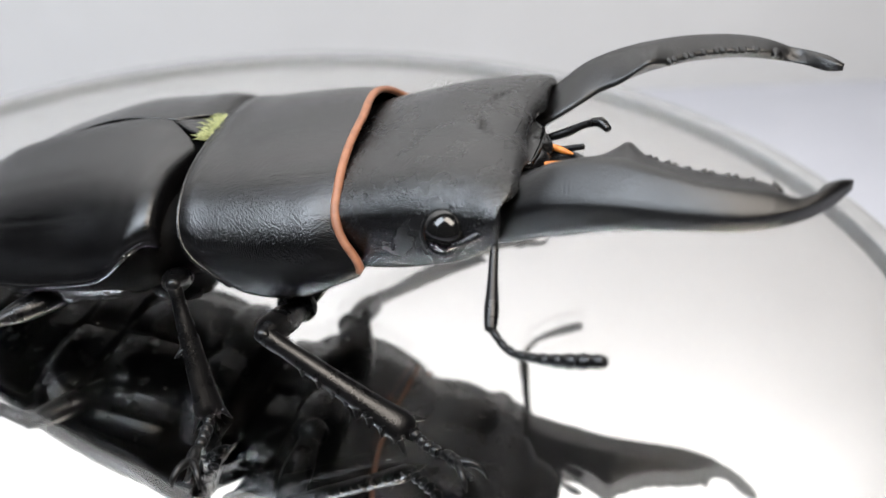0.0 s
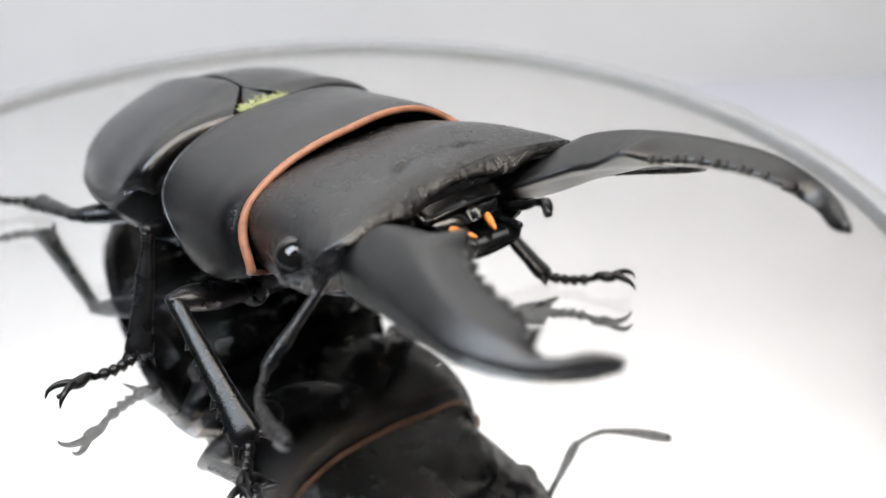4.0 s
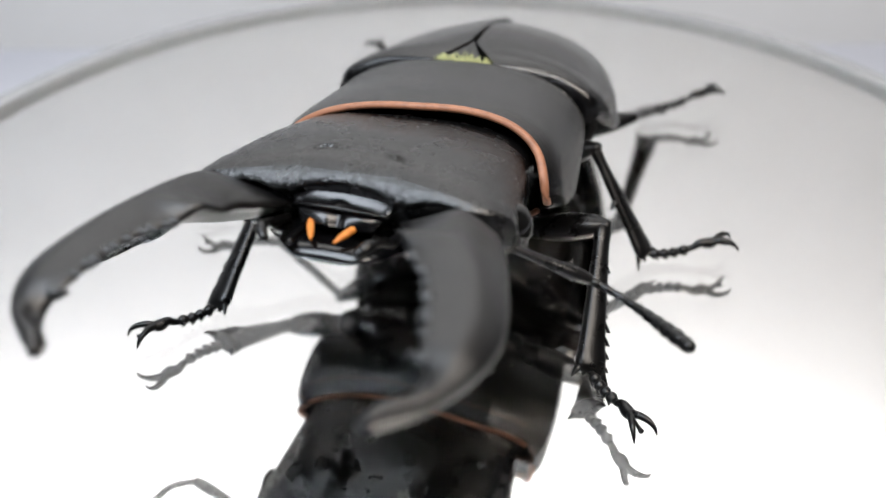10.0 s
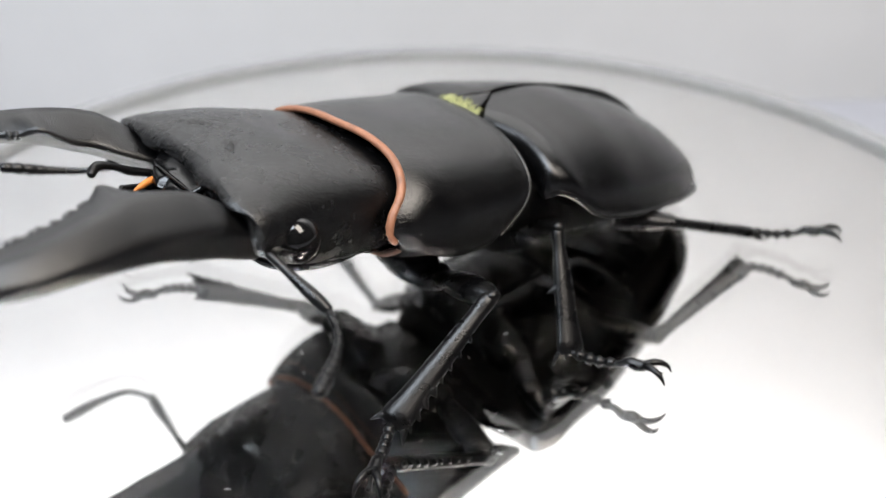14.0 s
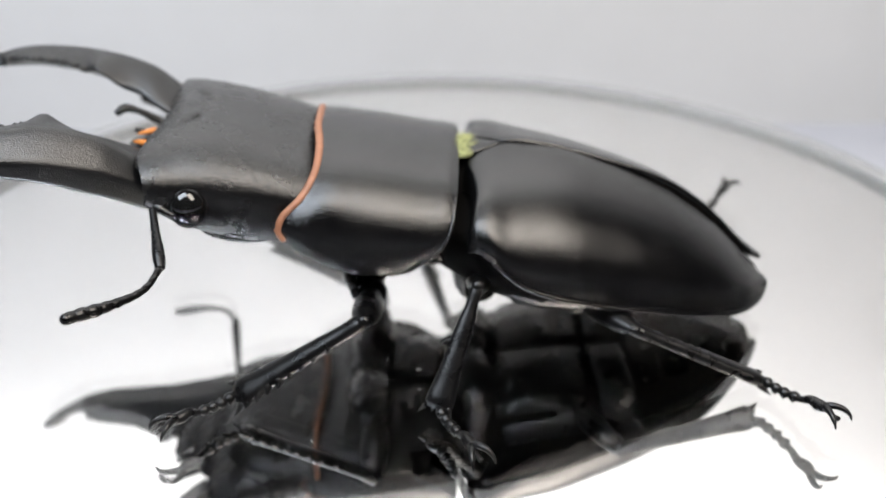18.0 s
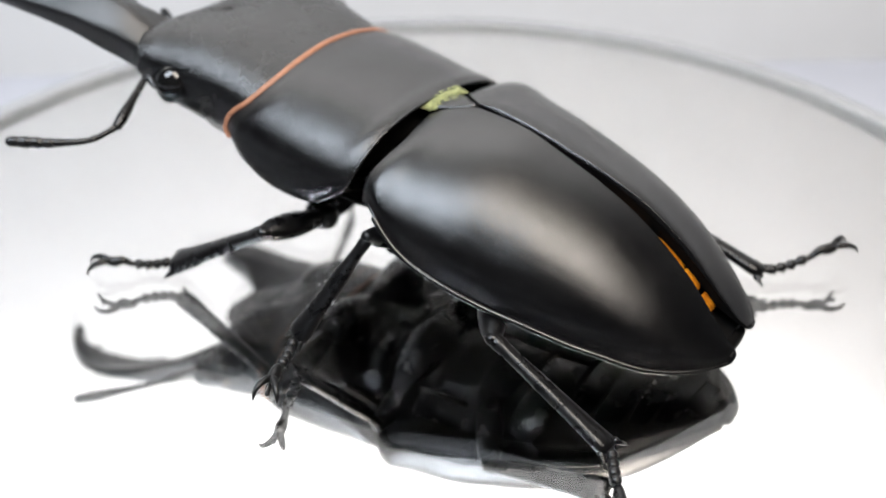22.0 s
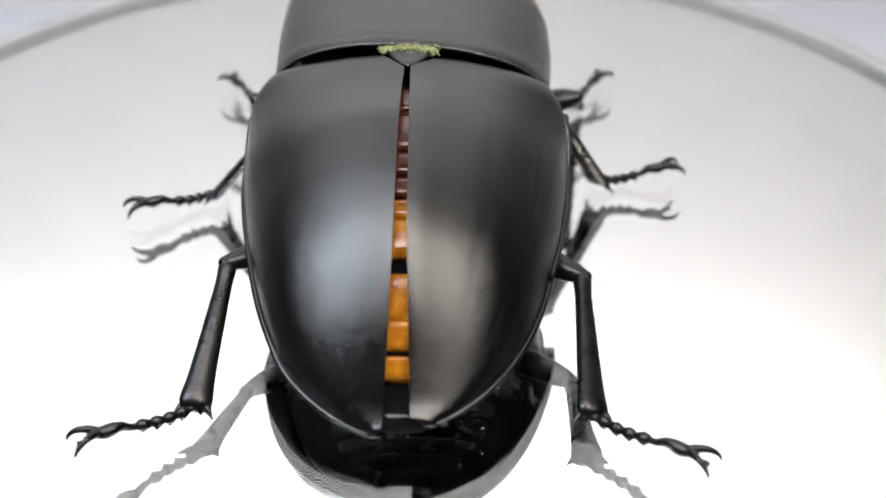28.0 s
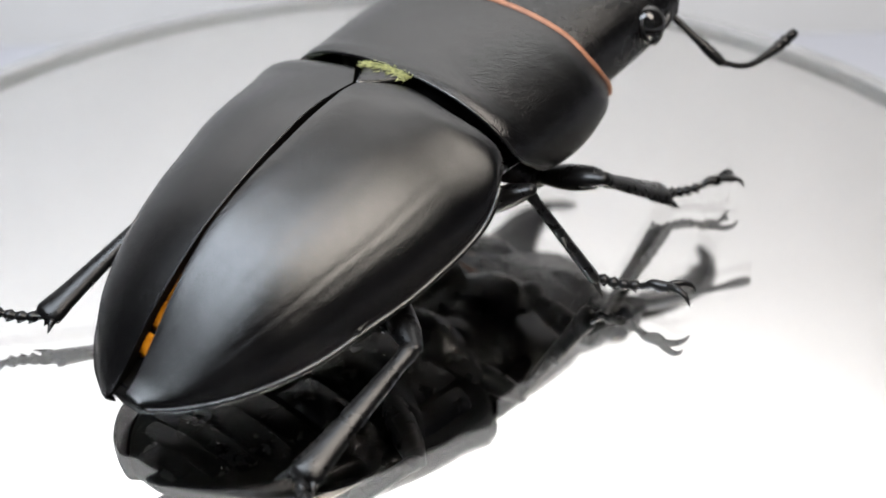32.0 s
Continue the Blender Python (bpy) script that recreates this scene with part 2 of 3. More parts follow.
def ball(c, rx, ry, rz, nu=18, nv=10):
    rows = [[(c[0] + rx * math.sin(a) * math.cos(b), c[1] + ry * math.sin(a) * math.sin(b), c[2] + rz * math.cos(a))
             for b in np.linspace(0, 2 * math.pi, nu, endpoint=False)] for a in np.linspace(0.08, math.pi - 0.08, nv)]
    return grid(rows, True, True)


def turned(profile, sides=128):
    """A solid of revolution about z through (radius, height) points."""
    rows = [[(r * math.cos(a), r * math.sin(a), z) for a in np.linspace(0, 2 * math.pi, sides, endpoint=False)] for r, z in profile]
    return grid(rows, True, True)


# ---- the setting: table, backdrop and the room ----
def board(name, x0, y0, z0, x1, y1, z1, material, label):
    vs = [(x, y, z) for x in (x0, x1) for y in (y0, y1) for z in (z0, z1)]
    fs = [(0, 1, 3, 2), (4, 6, 7, 5), (0, 4, 5, 1), (2, 3, 7, 6), (0, 2, 6, 4), (1, 5, 7, 3)]
    return tagged(part(name, (vs, fs), material, None, smooth=False), label, kind="structure")


TABLE = -2.6
board("table_top", -40, -40, TABLE - 1.0, 40, 11, TABLE, M_table, "white matt paper-covered table surface")
board("wall_back", -40, 11, TABLE - 1.0, 40, 11.5, 40, M_white, "white card backdrop behind the turntable")
board("wall_left", -40.5, -40, TABLE - 1.0, -40, 11.5, 40, M_room, "plain grey wall of the room")
board("wall_right", 40, -40, TABLE - 1.0, 40.5, 11.5, 40, M_room, "plain grey wall of the room")
board("wall_front", -40.5, -40.5, TABLE - 1.0, 40.5, -40, 40, M_room, "plain grey wall of the room")
board("ceiling", -40.5, -40.5, 40, 40.5, 11.5, 40.5, M_room, "plain grey ceiling")

# ---- the turntable ----
def disc(profile):
    return shift(turned(profile), HUB)


table = tagged(new("turntable"), "round mirrored display turntable with a grey rim on a white base", "turntable")
R = 7.25
HUB = (-0.3, -0.2, 0.0)
part("mirror_plate", disc([(R - 0.10, -0.45), (R - 0.10, -0.285), (0.01, -0.285)]), M_mirror, table, "clean silvered mirror plate", smooth=False)
pane = part("glass_cover", disc([(0.01, -0.28), (R - 0.12, -0.28), (R - 0.12, 0.0), (0.01, 0.0)]), M_glass, table, "clear glass cover", smooth=False)
pane.visible_shadow = False
pane.data.materials.append(M_rim)
for poly in pane.data.polygons:
    poly.material_index = 1 if abs(poly.normal.z) < 0.5 else 0
part("rim", disc([(R - 0.11, -0.5), (R - 0.11, 0.002), (R - 0.34, 0.003), (R - 0.30, 0.012), (R - 0.24, 0.022), (R - 0.16, 0.026), (R - 0.09, 0.018), (R - 0.045, 0.0), (R - 0.015, -0.03), (R, -0.07), (R, -0.25), (R, -0.46), (R - 0.01, -0.5)]), M_rim, table, "smooth grey rim")
part("base", disc([(R - 0.3, -0.5), (R - 0.3, -0.9), (R - 0.35, -1.0), (R - 0.9, -1.05), (R - 1.0, TABLE + 0.05), (R - 1.05, TABLE)]), M_base, table, "white plastic base")

rng = random.Random(21)
flecks = []
for i in range(34):
    a, d, w, n = rng.uniform(0, 6.28), 6.6 * math.sqrt(rng.random()), rng.uniform(0, 6.28), rng.uniform(0.008, 0.028)
    x, y, ux, uy = HUB[0] + d * math.cos(a), HUB[1] + d * math.sin(a), n * math.cos(w), n * math.sin(w)
    flecks.append(tube([(x - ux, y - uy, 0.005, 0.002), (x + uy * 0.3, y - ux * 0.3, 0.006, 0.003), (x + ux, y + uy, 0.005, 0.002)], 4, 5))
tagged(part("dust", joined(*flecks), M_base, table, "fine pale dust specks on the glass"), kind="stuff")

# ---- the beetle ----
beetle = tagged(new("stag_beetle"), "large matt black stag beetle with orange band standing on the mirror", "beetle")
BASE = (-AXIS_X, -AXIS_Y, 0.08)


def limb(name, mesh, material, label="", parent=None):
    return part(name, shift(mesh, BASE), material, parent or beetle, label)


# -- wing cases
STATIONS = [-4.06, -3.95, -3.78, -3.5, -3.2, -2.9, -2.5, -2.1, -1.7, -1.3, -1.0, -0.75, -0.6]
SKEW = 0.05
# height of the seam, height of the side edge and half width, for the left and the right wing case
case_top = {1: smooth1(STATIONS, [0.27, 0.36, 0.55, 0.852, 1.107, 1.32, 1.528, 1.693, 1.835, 1.895, 1.905, 1.885, 1.84]),
            -1: smooth1(STATIONS, [0.40, 0.46, 0.61, 0.88, 1.135, 1.34, 1.518, 1.652, 1.771, 1.856, 1.893, 1.863, 1.812])}
case_edge = {1: smooth1(STATIONS, [0.22, 0.235, 0.275, 0.357, 0.465, 0.548, 0.664, 0.759, 0.885, 1.025, 1.174, 1.333, 1.434]),
             -1: smooth1(STATIONS, [0.35, 0.365, 0.39, 0.43, 0.483, 0.54, 0.646, 0.737, 0.847, 0.97, 1.111, 1.284, 1.397])}
case_half = {1: smooth1(STATIONS, [0.15, 0.38, 0.63, 0.91, 1.08, 1.205, 1.328, 1.426, 1.503, 1.53, 1.527, 1.50, 1.43]),
             -1: smooth1(STATIONS, [0.28, 0.46, 0.66, 0.89, 1.065, 1.185, 1.302, 1.403, 1.468, 1.507, 1.521, 1.49, 1.42])}
case_gap = {1: smooth1([-4.06, -3.5, -2.9, -2.2, -1.5, -1.05], [0.102, 0.065, 0.046, 0.044, 0.036, 0.026]),
            -1: smooth1([-4.06, -3.5, -2.9, -2.2, -1.5, -1.05], [0.125, 0.097, 0.065, 0.050, 0.036, 0.026])}
ROUND = {1: (0.96, 0.86), -1: (1.06, 1.0)}


def ely_zs(x):
    return (case_top[1](x) + case_top[-1](x)) / 2


def ely_ze(x):
    return (case_edge[1](x) + case_edge[-1](x)) / 2


def ely_ye(x):
    return (case_half[1](x) + case_half[-1](x)) / 2


def suture(side, x):
    if x > -1.05:
        return 0.026 + (x + 1.05) * 0.70
    return case_gap[side](x)


shoulder = smooth1([0, 0.3, 0.6, 0.8, 0.9, 0.96, 1.02], [0, 0.35, 0.62, 0.52, 0.48, 0.62, 1.0])


def sweep(x):
    return 0.24 * max(0.0, min(1.0, (x + 1.35) / 0.7)) ** 1.5


def ribs(side, x, a):
    """Faint lengthwise furrows on a wing case, a from the seam to the side; clearer on the right one."""
    along = max(0.0, min(1.0, (-1.2 - x) / 0.5)) * max(0.0, min(1.0, (x + 3.75) / 0.7))
    deep = -0.005 * math.exp(-((a - 0.60 - 0.01 * math.sin(x * 2)) / 0.022) ** 2) - 0.003 * math.exp(-((a - 0.67) / 0.02) ** 2)
    deep -= 0.003 * math.exp(-((a - 0.36 - 0.015 * math.sin(x * 2)) / 0.03) ** 2)
    return along * deep * (0.10 if side > 0 else 0.8) + 0.003 * noise.noise((x * 1.7, a * 3.0, 4.0))


def elytron(side):
    rows = []
    py, pz = ROUND[side]
    xs = [-0.535, -0.55, -0.58] + [-0.62 - 3.42 * (0.5 - 0.5 * math.cos(math.pi * (i / 63))) * 0.5 - 3.42 * (i / 63) * 0.5 for i in range(64)]
    for i, x in enumerate(xs):
        ys, zs, ye, ze = suture(side, x), case_top[side](x), case_half[side](x), case_edge[side](x)
        if i < 3:
            fall = (0.34, 0.16, 0.05)[i]
            zs, ze, ye = zs - fall, ze - fall * 0.2, ye - fall * 0.3
        ye, zs = max(ye, ys + 0.03), max(zs, ze + 0.02)
        deep = min(0.20, (zs - ze) * 0.7)
        row = [(x, ys + 0.25 * deep, zs - deep), (x, ys + 0.1 * deep, zs - 0.6 * deep), (x, ys + 0.04 * deep, zs - 0.3 * deep), (x, ys, zs - 0.06 * deep)]
        for a in [0.0008, 0.003, 0.008, 0.016] + list(np.linspace(0.03, 1, 90)):
            w = a * math.pi / 2
            inset = ribs(side, x, a) * min(1.0, (1 - a) * 8)
            if side < 0:
                inset += 0.06 * math.exp(-(a / 0.14) ** 2) * max(0.0, min(1.0, (-0.85 - x) / 0.4)) * max(0.0, min(1.0, (x + 4.0) / 0.6))
            row.append((x, ys + (ye - ys) * math.sin(w) ** py + inset * math.sin(w), ze + (zs - ze) * max(math.cos(w), 0.0) ** pz + inset * math.cos(w)))
        row += [(x, ye + 0.012, ze - 0.01), (x, ye + 0.022, ze - 0.03), (x, ye + 0.016, ze - 0.05), (x, ye - 0.02, ze - 0.055), (x, ye - 0.14, ze - 0.01)]
        rows.append([(p[0] - sweep(x) * shoulder(p[1] / 1.5), side * p[1] + SKEW, p[2]) for p in row])
    last = np.array(rows[-1])
    mid = np.array((last[0][0], np.mean(last[:, 1]), last[-3][2] + 0.04))
    for q in (0.25, 0.5, 0.75, 0.92, 1.0):
        w = q * math.pi / 2
        rows.append([tuple(mid + (p - mid) * max(math.cos(w), 0.02) + np.array((-0.03 * math.sin(w), 0, 0))) for p in last])
    return grid([row[3:] for row in rows]), grid([row[:4] for row in rows])


for side in (1, -1):
    shell, wall = elytron(side)
    case = limb("elytron", shell, M_elytra, "satin black wing case, slightly open along the seam")
    # the wall takes dull black, not chitin: the gap's shade put into its material
    limb("seam_edge", wall, M_core, "inner edge of the seam, blackened for the gap's shade", case)
    edge = []
    for x in np.linspace(-0.75, -4.03, 40):
        y = max(case_half[side](x), suture(side, x) + 0.03)
        edge.append((x - sweep(x) * shoulder(y / 1.5), side * (y + 0.012) + SKEW, case_edge[side](x) - 0.03, 0.030 if x > -3.9 else 0.022))
    limb("side_margin", tube(edge, 70, 8), M_elytra, "raised glossy side margin", case)

# -- abdomen under the wing cases, with amber plates on its back and ridged plates below
def abdomen():
    rows = []
    for x in np.linspace(-4.0, -0.35, 40):
        zt, ye, ze = ely_zs(min(x, -0.62)) - 0.23 - 0.25 * max(0.0, -3.6 - x), ely_ye(min(x, -0.65)) - 0.13, ely_ze(min(x, -0.65)) - 0.03
        zb = smooth1([-4.0, -3.7, -3.0, -2.2, -1.4, -0.8, -0.35], [0.17, 0.16, 0.26, 0.36, 0.42, 0.50, 0.62])(x)
        waist = max(0.0, min(1.0, (x + 0.85) / 0.5)) ** 1.5
        ye, zt = max(ye, 0.2) * (1 - 0.28 * waist), zt - 0.12 * waist
        ring = [(x, ye * math.sin(a), ze + (max(zt, ze + 0.02) - ze) * math.cos(a)) for a in np.linspace(-math.pi / 2, math.pi / 2, 17)]
        ring += [(x, ye * math.sin(a), ze - max(ze - zb, 0.03) * abs(math.cos(a)) ** 0.7) for a in np.linspace(math.pi / 2, 1.5 * math.pi, 19)[1:-1]]
        rows.append(ring)
    return grid(rows, True, True)


trunk = limb("abdomen", abdomen(), M_core, "black abdomen between the wing cases")


def tergite(x0, x1, drop, half):
    rows = []
    for i, x in enumerate(np.linspace(x0, x1, 6)):
        z = ely_zs(x) - drop - (0.012 if i in (0, 5) else 0.0)
        rows.append([(x, y + 0.05, z - 0.35 * y * y) for y in np.linspace(-half, half, 9)] + [(x, half + 0.05, z - 0.08), (x, 0.05 - half, z - 0.08)])
    return grid(rows, True, True)


for x0, x1, m in ((-1.47, -1.12, M_russet), (-1.95, -1.5, M_russet), (-2.2, -1.98, M_russet), (-2.42, -2.24, M_russet), (-2.62, -2.46, M_amber), (-2.94, -2.64, M_amber),
                  (-3.36, -3.07, M_amber), (-3.535, -3.375, M_amber), (-3.70, -3.585, M_amber)):
    limb("tergite", tergite(x0, x1, 0.15, 0.3), m, "amber back plate" if m is M_amber else "reddish brown back plate", trunk)

belly_low = smooth1([-4.0, -3.7, -3.0, -2.2, -1.4, -0.8, -0.35], [0.17, 0.16, 0.26, 0.36, 0.42, 0.50, 0.62])


def belly(x, y):
    ye, ze = max(ely_ye(min(x, -0.65)) - 0.16, 0.15), ely_ze(min(x, -0.65)) - 0.02
    low = min(belly_low(x), ze - 0.03)
    return ze - (ze - low) * max(1.0 - (y / ye) ** 2, 0.0) ** 0.36


def plate(surface, x0, x1, y0, y1, dome, lift=0.035, nx=10, ny=12, skew=0.0):
    """A domed plate with rounded edges lying under a surface."""
    rows = []
    for u in np.linspace(-1, 1, nx):
        row = []
        for v in np.linspace(-1, 1, ny):
            y = (y0 + y1) / 2 + (y1 - y0) / 2 * v
            x = (x0 + x1) / 2 + (x1 - x0) / 2 * u + skew * abs(y)
            edge = max(abs(u), abs(v))
            row.append((x, y, surface(x, y) - lift * (1 - edge ** 8) - dome * (1 - u * u) * (1 - v * v)))
        row += [(row[-1][0], row[-1][1], row[-1][2] + 0.05), (row[0][0], row[0][1], row[0][2] + 0.05)]
        rows.append(row)
    return grid(rows, True, True)


for side in (1, -1):
    limb("breast_plate", plate(belly, -2.03, -0.97, side * 0.025, side * 1.08, 0.06, 0.075), M_under, "large smooth black breast plate", trunk)
    limb("side_plate", plate(belly, -2.00, -1.02, side * 1.12, side * 1.34, 0.03, 0.07), M_under, "narrow black side plate", trunk)
    limb("hip_plate", plate(belly, -2.50, -2.07, side * 0.025, side * 1.26, 0.05, 0.075, skew=-0.08), M_under, "black hip plate", trunk)
for x0, x1 in ((-2.86, -2.58), (-3.20, -2.88), (-3.44, -3.22), (-3.66, -3.46), (-3.92, -3.68)):
    half = max(ely_ye(x0) - 0.18, 0.2)
    limb("sternite", plate(belly, x0 - 0.008, x1 + 0.008, -half, half, 0.004, 0.007, ny=24, skew=-0.05), M_under, "glossy black belly plate", trunk)

# -- scutellum and the tuft of yellow-green hair before it
rows = []
for i, x in enumerate(np.linspace(-1.03, -0.6, 10)):
    half = 0.265 * ((x + 1.06) / 0.46) ** 0.9
    rows.append([(x, half * k + SKEW, 1.92 - 0.05 * (x + 1.03) - 0.03 * k * k - (0.03 if i == 9 else 0)) for k in np.linspace(-1, 1, 9)] + [(x, half * 0.8 + SKEW, 1.80), (x, SKEW - half * 0.8, 1.80)])
limb("scutellum", grid(rows, True, True), M_pronotum, "small black triangular shield plate")
rng = random.Random(5)
hairs = []
for i in range(520):
    y = rng.uniform(-0.26, 0.27)
    p = np.array((rng.uniform(-0.66, -0.50), y + SKEW, 1.865 - 0.25 * y * y))
    n = rng.uniform(0.5, 1.15)
    d = np.array((rng.uniform(-0.12, -0.03) * n, rng.uniform(-0.06, 0.06) * n, rng.uniform(0.01, 0.06) * n))
    hairs.append(tube([(*p, 0.006), (*(p + d * 0.6 + (0, 0, 0.012)), 0.005), (*(p + d), 0.002)], 4, 4, tip=False))
tagged(limb("hair_tuft", joined(*hairs), M_hair, "tuft of yellow-green hair"), kind="stuff")
limb("neck", ball((0.20, 0.04, 1.50), 0.52, 1.25, 0.48, 32, 16), M_core, "black membrane inside the neck shield")
limb("neck", tube([(-0.75, 0, 1.3, 0.62), (-0.45, 0, 1.32, 0.58), (-0.1, 0, 1.4, 0.6)], 8, 24, flat=0.75), M_core, "black joint behind the neck shield")

# -- pronotum
ROLL = 0.05
pron_half = smooth1([0, 0.1, 0.3, 0.55, 0.8, 0.93, 1], [1.35, 1.417, 1.452, 1.453, 1.425, 1.404, 1.375])
pron_top = smooth1([0, 0.12, 0.35, 0.6, 0.85, 0.97, 1], [2.132, 2.11, 2.07, 2.01, 1.945, 1.925, 1.905])
pron_low = smooth1([0, 0.12, 0.3, 0.6, 0.85, 1], [1.349, 1.307, 1.198, 1.089, 1.065, 1.08])
pron_front = {1: smooth1([0, 0.25, 0.5, 0.7, 0.85, 0.95, 1.0], [0.88, 0.81, 0.83, 0.955, 1.135, 1.16, 1.09]),
              -1: smooth1([0, 0.25, 0.5, 0.7, 0.85, 0.95, 1.0], [0.88, 0.905, 0.945, 0.985, 1.085, 1.20, 1.24])}


def pron_point(s, a):
    """s from the front margin to the rear, a from -1 (right) to 1 (left)."""
    w = a * math.pi / 2
    zt, zl = pron_top(s), pron_low(s)
    y = pron_half(s) * math.copysign(abs(math.sin(w)) ** 0.90, a)
    z = zl + (zt - zl) * max(math.cos(w), 0) ** 0.71
    front = pron_front[1 if a > 0 else -1](abs(a))
    rear = -0.545 + (0.13 if a > 0 else 0.22) * abs(a) ** 3 + 0.36 * abs(a) ** 14
    return np.array((front + (rear - front) * s, y + 0.045, z + ROLL * y))


under = smooth1([0, 0.25, 0.6, 1], [1.20, 0.94, 0.84, 0.86])
rows = []
for s in np.linspace(0, 1, 40):
    row = [pron_point(s, a) for a in np.linspace(-1, 1, 65)]
    row += [row[-1] + np.array((0, -0.03, -0.05)), row[-1] + np.array((0, -0.12, -0.06))]
    low = min(row[0][2] - 0.07, under(s) + 0.12)
    mid = row[0][0] - 0.3 * (1 - s) * 0.6
    row += [np.array((row[0][0] + (mid - row[0][0]) * (1 - abs(k)), k, under(s) + (low - under(s)) * abs(k) ** 2)) for k in (1.0, 0.8, 0.5, 0.2, -0.2, -0.5, -0.8, -1.0)]
    row += [row[0] + np.array((0, 0.12, -0.06)), row[0] + np.array((0, 0.03, -0.05))]
    rows.append(row)
pron = limb("pronotum", grid(rows, True), M_pronotum, "domed black neck shield")
edge = [pron_point(1, a) + np.array((-0.008, 0, -0.016)) for a in np.linspace(-1, 1, 41)]
limb("rear_margin", tube([(*p, 0.022) for p in edge], 60, 8), M_pronotum, "narrow raised black margin", pron)
edge = [pron_point(0, a) * np.array((1, 0.988, 1)) + np.array((0.028, 0, -0.008)) for a in np.linspace(-0.985, 0.975, 61)]
lower = [(1.04, 1.27, 1.30), (1.07, 1.12, 1.20), (1.10, 0.75, 1.11), (1.06, 0.0, 1.05), (1.10, -0.75, 1.08), (1.17, -1.12, 1.19), (1.25, -1.31, 1.31)]


def chest(x, y):
    return smooth1([-0.5, 0.0, 0.6, 1.0], [0.86, 0.86, 0.97, 1.16])(x) + 0.14 * y * y


for side in (1, -1):
    limb("throat_plate", plate(chest, 0.62, 0.98, side * 0.06, side * 1.10, 0.06, skew=0.05), M_under, "domed black throat plate", pron)
    limb("throat_plate", plate(chest, -0.42, 0.16, side * 0.10, side * 1.10, 0.07), M_under, "domed black throat plate", pron)
limb("keel", tube([(0.95, 0, 1.12, 0.05), (0.6, 0, 0.94, 0.09), (0.2, 0, 0.80, 0.10), (-0.2, 0, 0.80, 0.06)], 12, 10), M_under, "black keel between the front hips", pron)
limb("throat_band", tube([(*p, 0.028) for p in lower], 40, 8), M_band_shaded, "orange-brown band under the throat, colour darkened for shade", pron)
limb("front_band", tube([(*p, 0.042) for p in edge], 70, 8, flat=0.8), M_band, "orange-brown band along the front margin", pron)

# -- head
def front_x(y):
    """The front margin of the head: hollowed before the lip, drawn back at the corners."""
    k = abs(y)
    return 2.42 + 0.12 * min(k / 1.1, 1.0) ** 2 - 0.45 * max(0.0, k - 1.2) + 0.012 * math.cos(y * 7.5)


def dents(x, y):
    """Two small patches of fine wrinkles on the brow."""
    near = 0.0
    for c in (0.33, -0.30):
        near += math.exp(-((x - 2.06 - 0.75 * y * y) / 0.05) ** 2 - ((y - c) / 0.15) ** 2) * (1.0 if c > 0 else 0.8)
    ridge = 1.0 - 2.0 * abs(noise.noise((x * 14.0, y * 14.0, 3.0)))
    fine = noise.noise((x * 26.0, y * 26.0, 7.0))
    return near * (0.05 * max(ridge - 0.45, 0.0) * 2 - 0.03 + 0.02 * fine)


def front_drop(y):
    """How far the granular edge falls below the brow: lifted over the lip and the jaws, lower between them."""
    k = abs(y)
    return 0.17 - 0.055 * math.exp(-(k / 0.24) ** 2) + 0.06 * math.exp(-((k - 0.50) / 0.15) ** 2) - 0.06 * min(1.0, max(0.0, (k - 0.6) / 0.25))


head_half = smooth1([0.75, 1.0, 1.4, 1.8, 2.1, 2.35, 2.47], [1.149, 1.182, 1.229, 1.288, 1.341, 1.39, 1.405])
head_crown = smooth1([0.75, 1.0, 1.4, 1.8, 2.1, 2.35, 2.47], [1.937, 2.048, 2.184, 2.292, 2.33, 2.325, 2.29])
head_side = smooth1([0.75, 1.2, 1.8, 2.2, 2.47], [1.47, 1.54, 1.69, 1.79, 1.91])
head_base = smooth1([0.75, 1.2, 1.8, 2.2, 2.47], [1.06, 1.08, 1.20, 1.40, 1.64])


def head_row(s):
    x = 0.75 + 1.72 * s
    half, zt, zl, zb = head_half(x), head_crown(x), head_side(x), head_base(x)
    ring = []
    for a in np.linspace(-1, 1, 161):
        w = a * math.pi / 2
        y = half * math.copysign(abs(math.sin(w)) ** 0.73, a)
        x_here = 0.75 + (front_x(y) - 0.75) * s
        ring.append((x_here, y, zl + (zt - zl) * max(math.cos(w), 0) ** 0.63 + dents(x_here, y) + 0.006 * noise.noise((x_here * 2.2, y * 2.2, 9.0))))
    for a in np.linspace(1, 2, 26)[1:-1]:
        w = a * math.pi - math.pi / 2
        c = math.cos(w)
        ring.append((x + 0.06 * c * s, half * math.copysign(abs(math.sin(w)) ** 0.76, math.sin(w)), zl - (zl - zb) * abs(c) ** 0.62))
    return [(p[0], p[1] + 0.005, p[2] + 0.03 * p[1]) for p in ring]


